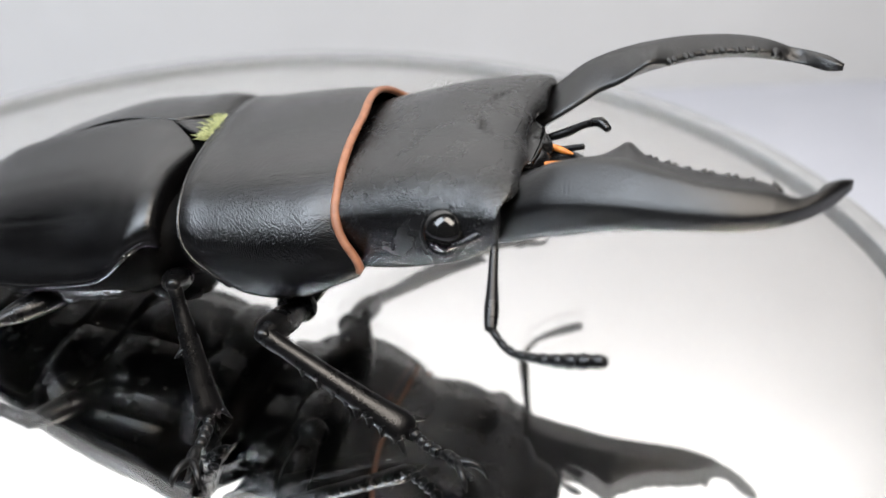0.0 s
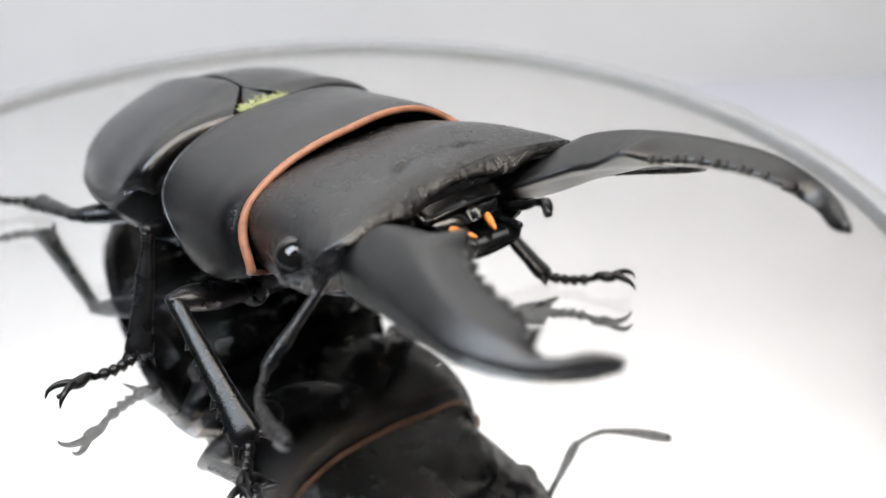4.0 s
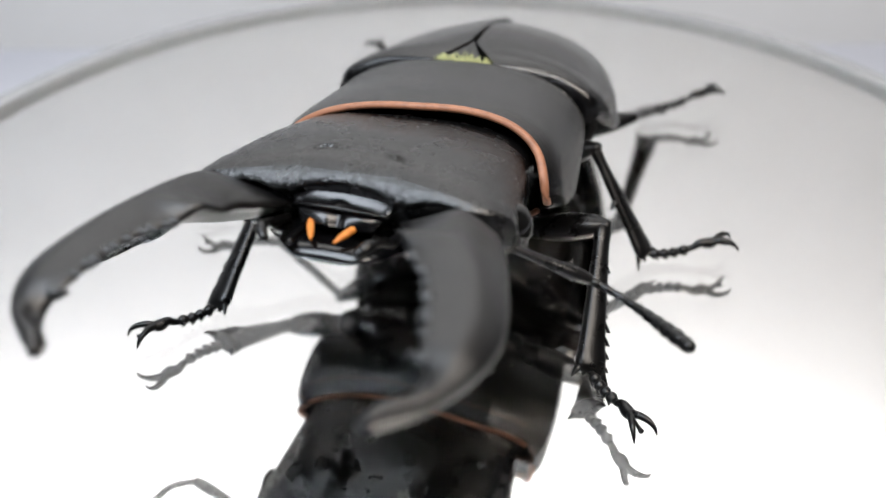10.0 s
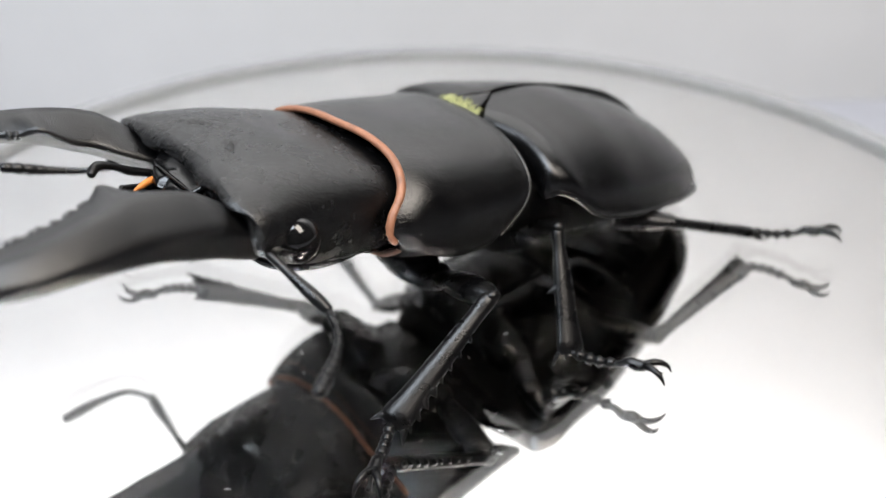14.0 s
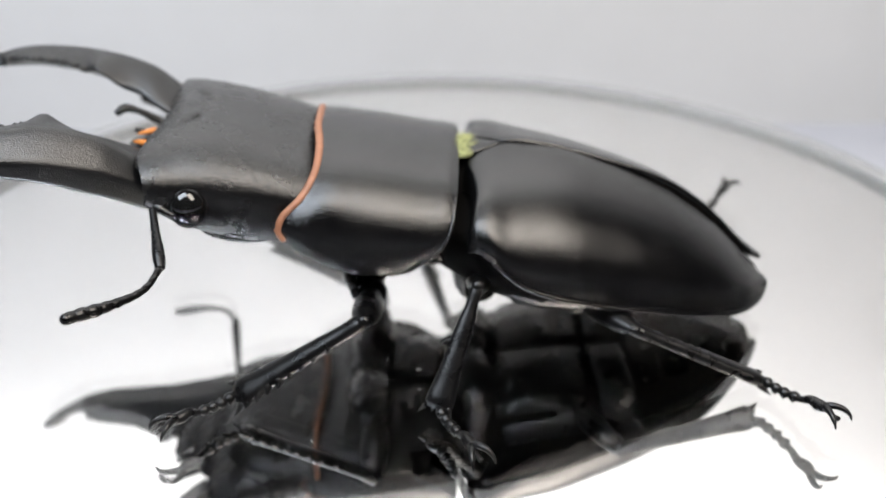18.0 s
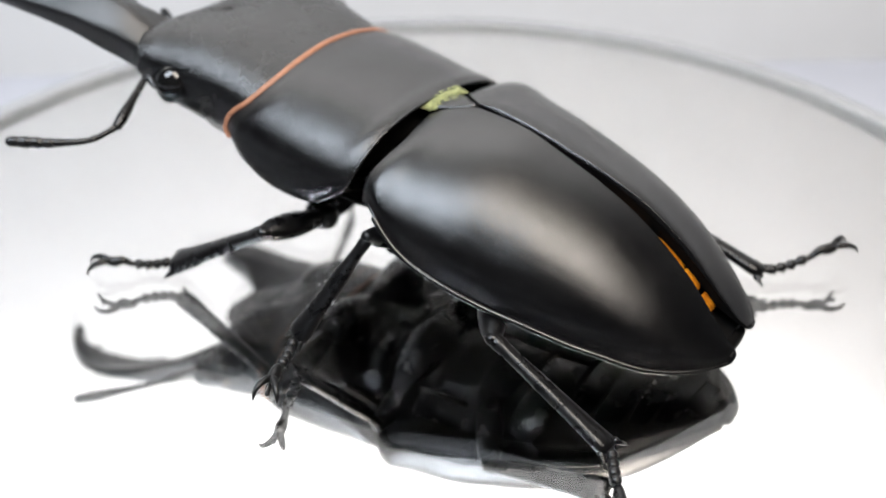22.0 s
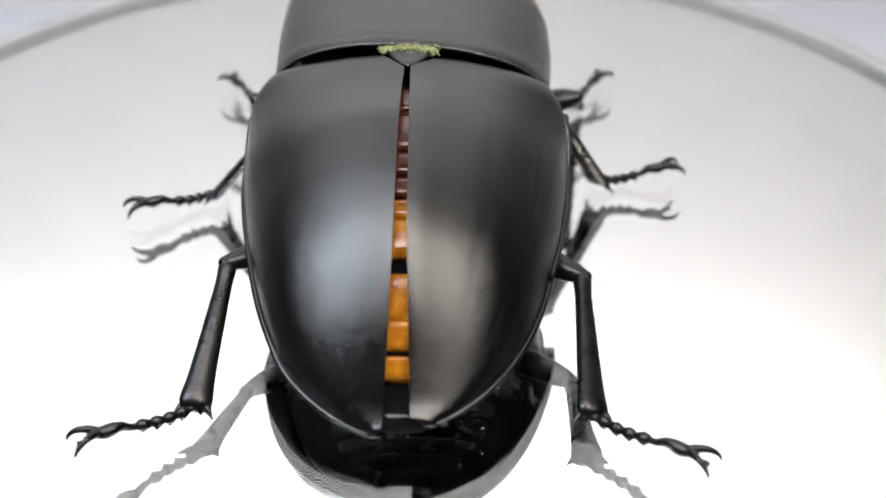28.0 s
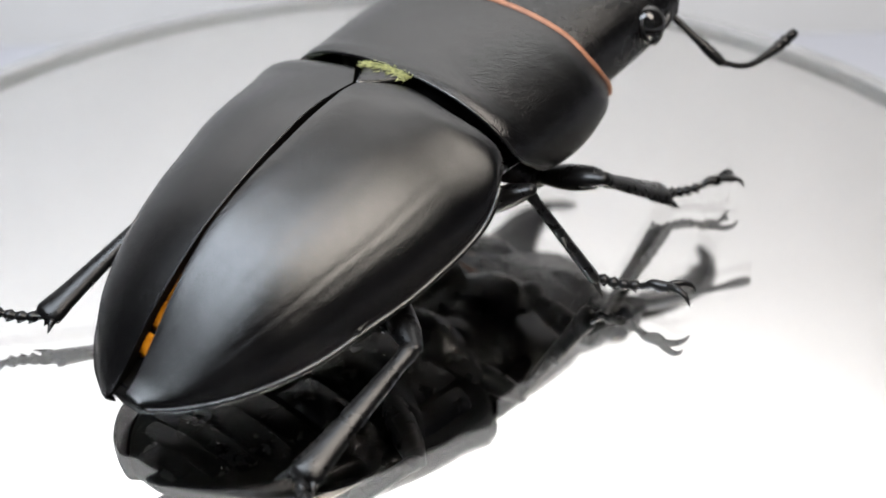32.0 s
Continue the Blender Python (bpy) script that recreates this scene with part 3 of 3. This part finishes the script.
skull = limb("head", grid([head_row(s) for s in np.linspace(0, 1, 110)], True, True), M_head, "broad matt black head")
rng = random.Random(3)
top = head_row(1.0)[26:135:4]
line = spline(top, 320)
reach = max(abs(p[1]) for p in line)
rows = []
for k in range(19):
    turn = radians(165) * k / 18
    ahead, down = abs(math.sin(turn)) ** 1.4, 1.0 - math.copysign(abs(math.cos(turn)) ** 1.4, math.cos(turn))
    row = []
    for p in line:
        fade = min(1.0, 0.2 + 5.0 * (1.0 - abs(p[1]) / reach))
        r = 0.55 * front_drop(p[1]) * fade
        g = (0.0035 * noise.noise((p[0] * 19, p[1] * 19, turn * 4)) + 0.003 * noise.noise((p[0] * 40, p[1] * 40, turn * 8))) * ahead * fade
        row.append((p[0] - 0.02 + 1.25 * r * ahead + g, p[1], p[2] + 0.004 - r * down + g))
    rows.append(row)
limb("front_margin", grid(rows), M_head, "wavy granular front edge", skull)
for side, ex, ez in ((1, 2.07, 1.805), (-1, 2.01, 1.785)):
    limb("eye", ball((ex, side * 1.265, ez), 0.20, 0.19, 0.205, 32, 22), M_eye, "glossy black eye", skull)
    ring = [(ex - 0.02 + 0.165 * math.cos(w), side * (1.335 - 0.06 * math.sin(w) + 0.02 * math.cos(w)), ez + 0.165 * math.sin(w), 0.022) for w in np.linspace(0, 6.1, 15)]
    limb("eye_rim", tube(ring, 30, 7), M_head, "raised black rim round the eye", skull)
    limb("eye_ridge", tube([(ex + 0.03, side * 1.40, ez - 0.05, 0.022), (ex + 0.13, side * 1.41, ez - 0.03, 0.03), (ex + 0.24, side * 1.38, ez + 0.02, 0.045), (ex + 0.36, side * 1.32, ez + 0.08, 0.05)], 12, 9), M_head, "ridge before the eye", skull)
shield = []
for q in np.linspace(0, 1, 14):
    half = 0.46 - 0.06 * q
    row = []
    for k in np.linspace(-1, 1, 41):
        rim = 0.022 * math.exp(-((q - 0.93) / 0.06) ** 2) + 0.016 * math.exp(-((abs(k) - 0.93) / 0.06) ** 2)
        dish = -0.035 * (1 - k * k) * math.sin(q * 3.1) + 0.016 * math.exp(-(k / 0.14) ** 2 - ((q - 0.62) / 0.18) ** 2)
        row.append((2.44 + 0.19 * q - 0.05 * k * k * q, half * k, 2.155 - 0.06 * k * k - 0.085 * q + rim + dish))
    shield.append(row + [(p[0] - 0.02, p[1] * 0.97, p[2] - 0.05) for p in row[::-8]])
limb("clypeus", grid(shield, True, True), M_lip, "shiny black dished crescent above the lip", skull)
labrum = []
for q in np.linspace(0, 1, 10):
    half = 0.36 - 0.05 * q
    row = [(2.59 + 0.13 * q - 0.06 * k * k * q - 0.05 * math.exp(-(k / 0.14) ** 2) * q, half * k, 2.035 - 0.03 * k * k - 0.075 * q + 0.03 * math.sin(q * 3.1) * math.sin(abs(k) * 3.1) - 0.02 * math.exp(-(k / 0.14) ** 2)) for k in np.linspace(-1, 1, 31)]
    labrum.append(row + [(p[0] - 0.04, p[1] * 0.95, p[2] - 0.04) for p in row[::-6]])
limb("labrum", grid(labrum, True, True), M_lip, "shiny black two-lobed upper lip", skull)
for side in (1, -1):
    limb("cheek_lobe", ball((1.55, side * 0.62, 1.35), 0.66, 0.52, 0.17, 28, 14), M_under, "rounded black lobe under the cheek", skull)
limb("mentum", tube([(1.9, 0, 1.60, 0.85), (2.3, 0, 1.68, 0.82), (2.55, 0, 1.74, 0.70), (2.64, 0, 1.76, 0.5)], 12, 28, flat=0.14), M_lip, "glossy black lower lip", skull)
for side in (1, -1):
    limb("mouth_brush", tube([(2.60, side * 0.20 - 0.03, 1.945, 0.022), (2.72, side * 0.17 - 0.03, 1.95, 0.032), (2.81, side * 0.13 - 0.03, 1.945, 0.028), (2.885, side * 0.10 - 0.03, 1.94, 0.012)], 12, 9), M_brush, "orange mouth brush", skull)
    limb("palp", tube([(2.55, side * 0.48, 1.86, 0.035), (2.78, side * 0.50, 1.95, 0.045), (2.95, side * 0.47, 2.06, 0.035), (3.1, side * 0.43, 2.11, 0.05), (3.16, side * 0.38, 2.08, 0.04)], 14, 9), M_leg, "jointed black palp", skull)
    limb("palp", tube([(2.6, side * 0.3, 1.84, 0.025), (2.78, side * 0.32, 1.86, 0.032), (2.95, side * 0.28, 1.92, 0.03)], 9, 8), M_leg, "short black palp", skull)

# -- mandibles: stations of outer-low, outer-top, inner edge, inner-low
LOW = [(2.05, 1.06, 1.70), (2.30, 1.12, 1.72), (2.55, 1.24, 1.76), (2.94, 1.42, 1.93), (3.29, 1.54, 2.11), (3.63, 1.63, 2.22), (3.95, 1.69, 2.29), (4.3, 1.70, 2.33), (4.6, 1.60, 2.34), (4.87, 1.42, 2.35), (5.05, 1.22, 2.37), (5.14, 1.12, 2.42)]
TOP = [(2.05, 1.00, 1.92), (2.30, 1.08, 1.96), (2.55, 1.20, 2.06), (2.94, 1.36, 2.21), (3.29, 1.47, 2.33), (3.63, 1.56, 2.39), (3.95, 1.64, 2.43), (4.3, 1.67, 2.45), (4.6, 1.58, 2.46), (4.87, 1.41, 2.47), (5.05, 1.22, 2.48), (5.14, 1.12, 2.48)]
MID = [(2.05, 0.90, 2.02), (2.30, 0.92, 2.09), (2.55, 1.00, 2.20), (2.94, 1.10, 2.43), (3.29, 1.18, 2.55), (3.63, 1.34, 2.58), (3.95, 1.47, 2.58), (4.3, 1.53, 2.57), (4.55, 1.50, 2.54), (4.7, 1.46, 2.50), (4.87, 1.36, 2.51), (5.05, 1.18, 2.52), (5.14, 1.10, 2.49)]
INN = [(2.05, 0.70, 1.96), (2.30, 0.56, 2.00), (2.55, 0.50, 2.03), (2.83, 0.60, 2.12), (3.00, 0.71, 2.22), (3.18, 0.72, 2.31), (3.31, 0.735, 2.42), (3.43, 0.755, 2.52), (3.55, 0.86, 2.48), (3.82, 1.06, 2.50), (4.25, 1.20, 2.52), (4.50, 1.26, 2.51), (4.66, 1.36, 2.46), (4.80, 1.37, 2.45), (4.90, 1.24, 2.50), (5.02, 1.13, 2.50), (5.12, 1.07, 2.48)]
INL = [(2.05, 0.76, 1.78), (2.30, 0.74, 1.80), (2.55, 0.78, 1.88), (2.92, 0.98, 2.05), (3.28, 1.14, 2.20), (3.64, 1.30, 2.29), (3.95, 1.38, 2.34), (4.27, 1.42, 2.37), (4.55, 1.36, 2.39), (4.82, 1.26, 2.40), (5.0, 1.10, 2.41), (5.12, 1.07, 2.43)]


def mandible():
    lines = []
    taper = [min(1.0, (5.16 - p[0]) / 0.6) for p in LOW]
    crest = [(p[0], p[1] + 0.045 * k, p[2]) for p, k in zip(TOP, taper)]
    keel = [(p[0], p[1] - 0.03 * k, p[2] - 0.03 * k) for p, k in zip(LOW, taper)]
    flank = [((a[0] + b[0]) / 2, (a[1] + b[1]) / 2 + 0.025 * k, (a[2] + b[2]) / 2) for a, b, k in zip(keel, crest, taper)]
    for q in (keel, flank, crest, MID, INN, INL):
        xs = [p[0] for p in q]
        fy, fz = smooth1(xs, [p[1] for p in q]), smooth1(xs, [p[2] for p in q])
        lines.append([np.array((x, fy(x), fz(x))) for x in np.linspace(xs[0], xs[-1], 60)])
    rows = []
    for i in range(60):
        q = [l[i] for l in lines]
        ring = []
        for k in range(6):
            p0, p1, p2, p3 = q[k - 1], q[k], q[(k + 1) % 6], q[(k + 2) % 6]
            for t in (0.0, 0.25, 0.5, 0.75):
                ten = 0.24
                m1, m2 = (p2 - p0) * ten, (p3 - p1) * ten
                ring.append((2 * t ** 3 - 3 * t ** 2 + 1) * p1 + (t ** 3 - 2 * t ** 2 + t) * m1 + (3 * t ** 2 - 2 * t ** 3) * p2 + (t ** 3 - t ** 2) * m2)
        rows.append(ring)
    return grid(rows, True, True)


def set_jaw(mesh, side):
    """Lays a jaw at its hinge: swing, length, spread, tilt, arch and thickness differ a little from left to right."""
    deg, length, out, wide, lift, tilt, arch, thick = (2.733, 1.033, -0.009, 0.957, 0.06, 0.001, 0.01, 0.94) if side > 0 else (-2.017, 0.997, -0.054, 0.961, 0.045, -0.032, -0.07, 1.03)
    c, s = math.cos(radians(deg)), math.sin(radians(deg))
    vs = []
    for x, y, z in mesh[0]:
        d = x - 2.4
        u = min(max(d / 2.7, 0.0), 1.0)
        core = jaw_core(x)
        root = 0.13 * max(0.0, min(1.0, (2.85 - x) / 0.45)) ** 1.5
        z = core + (z - core) * thick + lift - root + tilt * d + arch * 4 * u * (1 - u)
        d, y = d * length, (y - 1.0) * wide + out
        vs.append((2.4 + c * d - s * y, side * (1.0 + s * d + c * y), z))
    return vs, mesh[1]


jaw_core = smooth1([2.05, 2.55, 2.94, 3.29, 3.63, 3.95, 4.3, 4.6, 4.87, 5.14], [1.88, 1.99, 2.16, 2.32, 2.39, 2.43, 2.45, 2.45, 2.45, 2.46])
inner = spline(INN, 60)
for side in (1, -1):
    jaw = limb("mandible", set_jaw(mandible(), side), M_mandible, "long curved black mandible")
    for i in range(10):
        p = inner[int(30 + i * 1.6)]
        limb("small_tooth", set_jaw(cone((p[0], p[1] + 0.05, p[2] - 0.01), (p[0] + 0.02, p[1] - 0.014 - 0.008 * (i % 3), p[2] + 0.008), 0.048), side), M_mandible, "", jaw)
    limb("end_tooth", set_jaw(cone((4.56, 1.33, 2.47), (4.55, 1.20, 2.50), 0.06), side), M_mandible, "", jaw)

# -- antennae
def antenna(base, elbow, tip):
    base, elbow, tip = (np.array(q, float) for q in (base, elbow, tip))
    scape = limb("antenna", tube([(*base, 0.036), (*(base * 0.5 + elbow * 0.5), 0.042), (*(base * 0.08 + elbow * 0.92), 0.058), (*elbow, 0.05)], 12, 10), M_leg, "elbowed black antenna")
    d = tip - elbow
    ahead = (elbow - base) / np.linalg.norm(elbow - base)
    path = spline([tuple(elbow), tuple(elbow + d * 0.18 + ahead * 0.14), tuple(elbow + d * 0.5 + ahead * 0.12), tuple(tip)], 11)
    for i in range(10):
        p, q = path[i], path[i + 1]
        r = (0.034, 0.034, 0.036, 0.038, 0.042, 0.048, 0.056, 0.064, 0.066, 0.060)[i]
        limb("antenna_segment", tube([(*p, r * 0.80), (*(p * 0.4 + q * 0.6), r), (*(q * 1.05 - p * 0.05), r * 0.88)], 6, 9), M_leg, "", scape)


antenna((2.42, 1.27, 1.87), (2.22, 1.96, 1.52), (2.83, 2.83, 1.53))
antenna((2.42, -1.22, 1.84), (2.53, -1.92, 1.34), (3.44, -2.32, 1.46))


# -- legs
def strut(points, wide, n=22, sides=14):
    """A flattened limb along (x, y, z, half width, half thickness), its broad side along wide, with a low ridge on both faces."""
    P = spline(points, n)
    rows = []
    for i in range(n):
        d = P[min(i + 1, n - 1), :3] - P[max(i - 1, 0), :3]
        d = d / np.linalg.norm(d)
        a = wide - d * np.dot(wide, d)
        a = a / np.linalg.norm(a)
        b = np.cross(a, d)
        for_end = 0.75 if i in (0, n - 1) else 1.0
        ring = []
        for w in np.linspace(0, 2 * math.pi, sides, endpoint=False):
            c, t = math.cos(w), math.sin(w)
            ridge = 1.0 + 0.16 * math.exp(-(c / 0.22) ** 2)
            ring.append(P[i, :3] + for_end * (a * P[i, 3] * math.copysign(abs(c) ** 0.8, c) + b * P[i, 4] * math.copysign(abs(t) ** 0.8, t) * ridge))
        rows.append(ring)
    return grid(rows, True, True)


def leg(name, coxa, knee, ankle, claw, rf, rt, spines, label, flare=1.05):
    coxa, knee, ankle, claw = (np.array(q, float) for q in (coxa, knee, ankle, claw))
    d = ankle - knee
    n = d / np.linalg.norm(d)
    out = np.cross(n, (0, 0, 1))
    out = out / np.linalg.norm(out) * math.copysign(1, knee[1]) * spines[1]
    if spines[0] > 1:
        out = out + np.array((0, 0, -0.6))
        out = out - n * np.dot(out, n)
        out = out / np.linalg.norm(out)
    wide = np.array(out) + np.array((0, 0, 0.0 if spines[0] > 1 else 0.35))
    f = knee - coxa
    femur = limb(name, tube([(*(coxa + f * q), rf * r) for q, r in ((0, 0.55), (0.14, 0.62), (0.30, 0.78), (0.52, 1.0), (0.74, 1.0), (0.90, 0.84), (0.98, 0.64), (1.03, 0.5))], 22, 14, flat=0.82), M_leg, label)
    limb("trochanter", ball(coxa + f * 0.10, rf * 1.05, rf * 0.95, rf * 0.95, 16, 10), M_leg, "", femur)
    w = rt * flare
    shin = limb("tibia", strut([(*(knee + d * q), rt * a, rt * b) for q, a, b in ((-0.03, 0.55, 0.5), (0.03, 0.78, 0.62), (0.12, 0.72, 0.55))]
                               + [(*(knee + d * q), w * a, rt * b) for q, a, b in ((0.35, 0.78, 0.58), (0.6, 0.92, 0.6), (0.82, 1.10, 0.62), (0.95, 1.28, 0.66), (1.0, 1.25, 0.6))], wide), M_leg, "flattened black shin", femur)
    k = spines[0]
    for i in range(k):
        q = 0.30 + 0.64 * (i / (k - 1)) ** 0.9 if k > 1 else 0.48
        size = (0.026 + 0.045 * q) if k > 1 else 0.09
        p = knee + d * q + out * w * (0.72 if q < 0.6 else 0.98)
        limb("spine", cone(p - out * 0.02, p + out * size + n * size * 0.55, 0.036 + 0.024 * q, 7), M_leg, "", shin)
    for s, long in ((1, 0.15), (-1, 0.12), (0.35, 0.09), (-0.45, 0.08)):
        p = ankle + out * w * s - n * 0.03
        limb("spur", cone(p, p + n * long * 0.8 + out * long * 0.55 * s - np.array((0, 0, 0.01)), rt * 0.34, 7), M_leg, "", shin)
    e = claw - ankle
    L = np.linalg.norm(e)
    e = e / L
    side = np.cross(e, (0, 0, 1))
    rise = smooth1([0, 0.2, 0.5, 0.7, 0.86], [0.03, 0.0, 0.015, 0.075, 0.065])
    for i in range(5):
        a, b = ((0, 0.13), (0.12, 0.25), (0.24, 0.37), (0.36, 0.50), (0.49, 0.86))[i]
        up = np.array((0, 0, 1.0))
        p, m, q = (ankle + e * L * k + up * rise(k) for k in (a, (a + b) / 2, b))
        if i < 4:
            joint = limb("tarsus_segment", tube([(*p, 0.026), (*(p * 0.6 + q * 0.4), 0.036), (*(p * 0.2 + q * 0.8), 0.058), (*q, 0.050)], 9, 9), M_leg, "", femur)
            for s in (1, -1):
                c = p * 0.15 + q * 0.85 + side * s * 0.03 - up * 0.03
                limb("barb", cone(c, c + e * 0.035 + side * s * 0.012 - up * 0.022, 0.018, 6), M_leg, "", joint)
        else:
            joint = limb("tarsus_segment", tube([(*p, 0.028), (*(p * 0.7 + q * 0.3), 0.036), (*m, 0.045), (*(p * 0.15 + q * 0.85), 0.062), (*q, 0.054)], 12, 10), M_leg, "long end segment of the foot", femur)
    p = ankle + e * L * 0.84 + np.array((0, 0, rise(0.84)))
    for s in (1, -1):
        hook = [(0.0, 0.0, 0.0, 0.040), (0.08, 0.04, 0.03, 0.036), (0.17, 0.085, 0.02, 0.028), (0.235, 0.11, -0.03, 0.018), (0.26, 0.115, -0.085, 0.006)]
        limb("claw", tube([(*(p + e * u + side * s * v + np.array((0, 0, z))), r) for u, v, z, r in hook], 12, 9), M_leg, "curved black claw", joint)
    limb("bristle_pad", tube([(*p, 0.022), (*(p + e * 0.11 - np.array((0, 0, 0.035))), 0.018), (*(p + e * 0.19 - np.array((0, 0, 0.05))), 0.026)], 7, 7), M_leg, "", joint)


for side in (1, -1):
    limb("coxa", tube([(0.52, side * 0.12, 0.84, 0.2), (0.46, side * 0.42, 0.76, 0.27), (0.44, side * 0.72, 0.66, 0.24), (0.43, side * 0.92, 0.58, 0.15)], 16, 18), M_under, "rounded black hip")
    limb("coxa", tube([(-0.72, side * 0.14, 0.52, 0.2), (-0.76, side * 0.5, 0.54, 0.26), (-0.78, side * 0.9, 0.66, 0.2), (-0.78, side * 1.1, 0.74, 0.12)], 16, 18), M_under, "rounded black hip")
    limb("coxa", tube([(-1.65, side * 0.15, 0.44, 0.15), (-1.72, side * 0.6, 0.46, 0.18), (-1.8, side * 1.15, 0.56, 0.12)], 10, 14), M_under, "rounded black hip")
leg("front_leg", (0.34, 0.82, 0.54), (0.36, 1.79, 0.80), (1.66, 1.97, 0.02), (2.24, 2.50, 0.03), 0.155, 0.112, (8, -1), "stout black front leg with a saw-edged shin", 1.08)
leg("front_leg", (0.52, -0.84, 0.54), (0.48, -1.71, 0.80), (1.80, -1.80, 0.02), (2.40, -2.24, 0.04), 0.155, 0.112, (8, -1), "stout black front leg with a saw-edged shin", 1.08)
leg("middle_leg", (-0.85, 0.55, 0.55), (-0.76, 1.47, 1.0), (-0.35, 2.19, 0.02), (-0.73, 2.95, 0.06), 0.14, 0.088, (1, 1), "slender black middle leg with one spine", 1.3)
leg("middle_leg", (-0.85, -0.55, 0.55), (-0.46, -1.46, 1.03), (0.0, -1.98, 0.0), (0.17, -2.79, 0.06), 0.14, 0.088, (1, -1), "slender black middle leg with one spine", 1.3)
leg("hind_leg", (-1.55, 0.5, 0.46), (-2.31, 1.63, 0.58), (-3.63, 1.75, 0.03), (-4.12, 2.49, 0.14), 0.14, 0.105, (0, 1), "long slender black hind leg")
leg("hind_leg", (-1.55, -0.5, 0.46), (-2.27, -1.56, 0.44), (-3.66, -1.56, 0.03), (-4.24, -2.35, 0.14), 0.14, 0.105, (0, -1), "long slender black hind leg")


def motions():
    """The turntable carries the beetle round at an even pace."""
    rows = [(t, pose(0, 0, 0, 0, 0, deg)) for t, deg in TURN_ROWS]
    walk(table, rows)
    walk(beetle, rows)


motions()
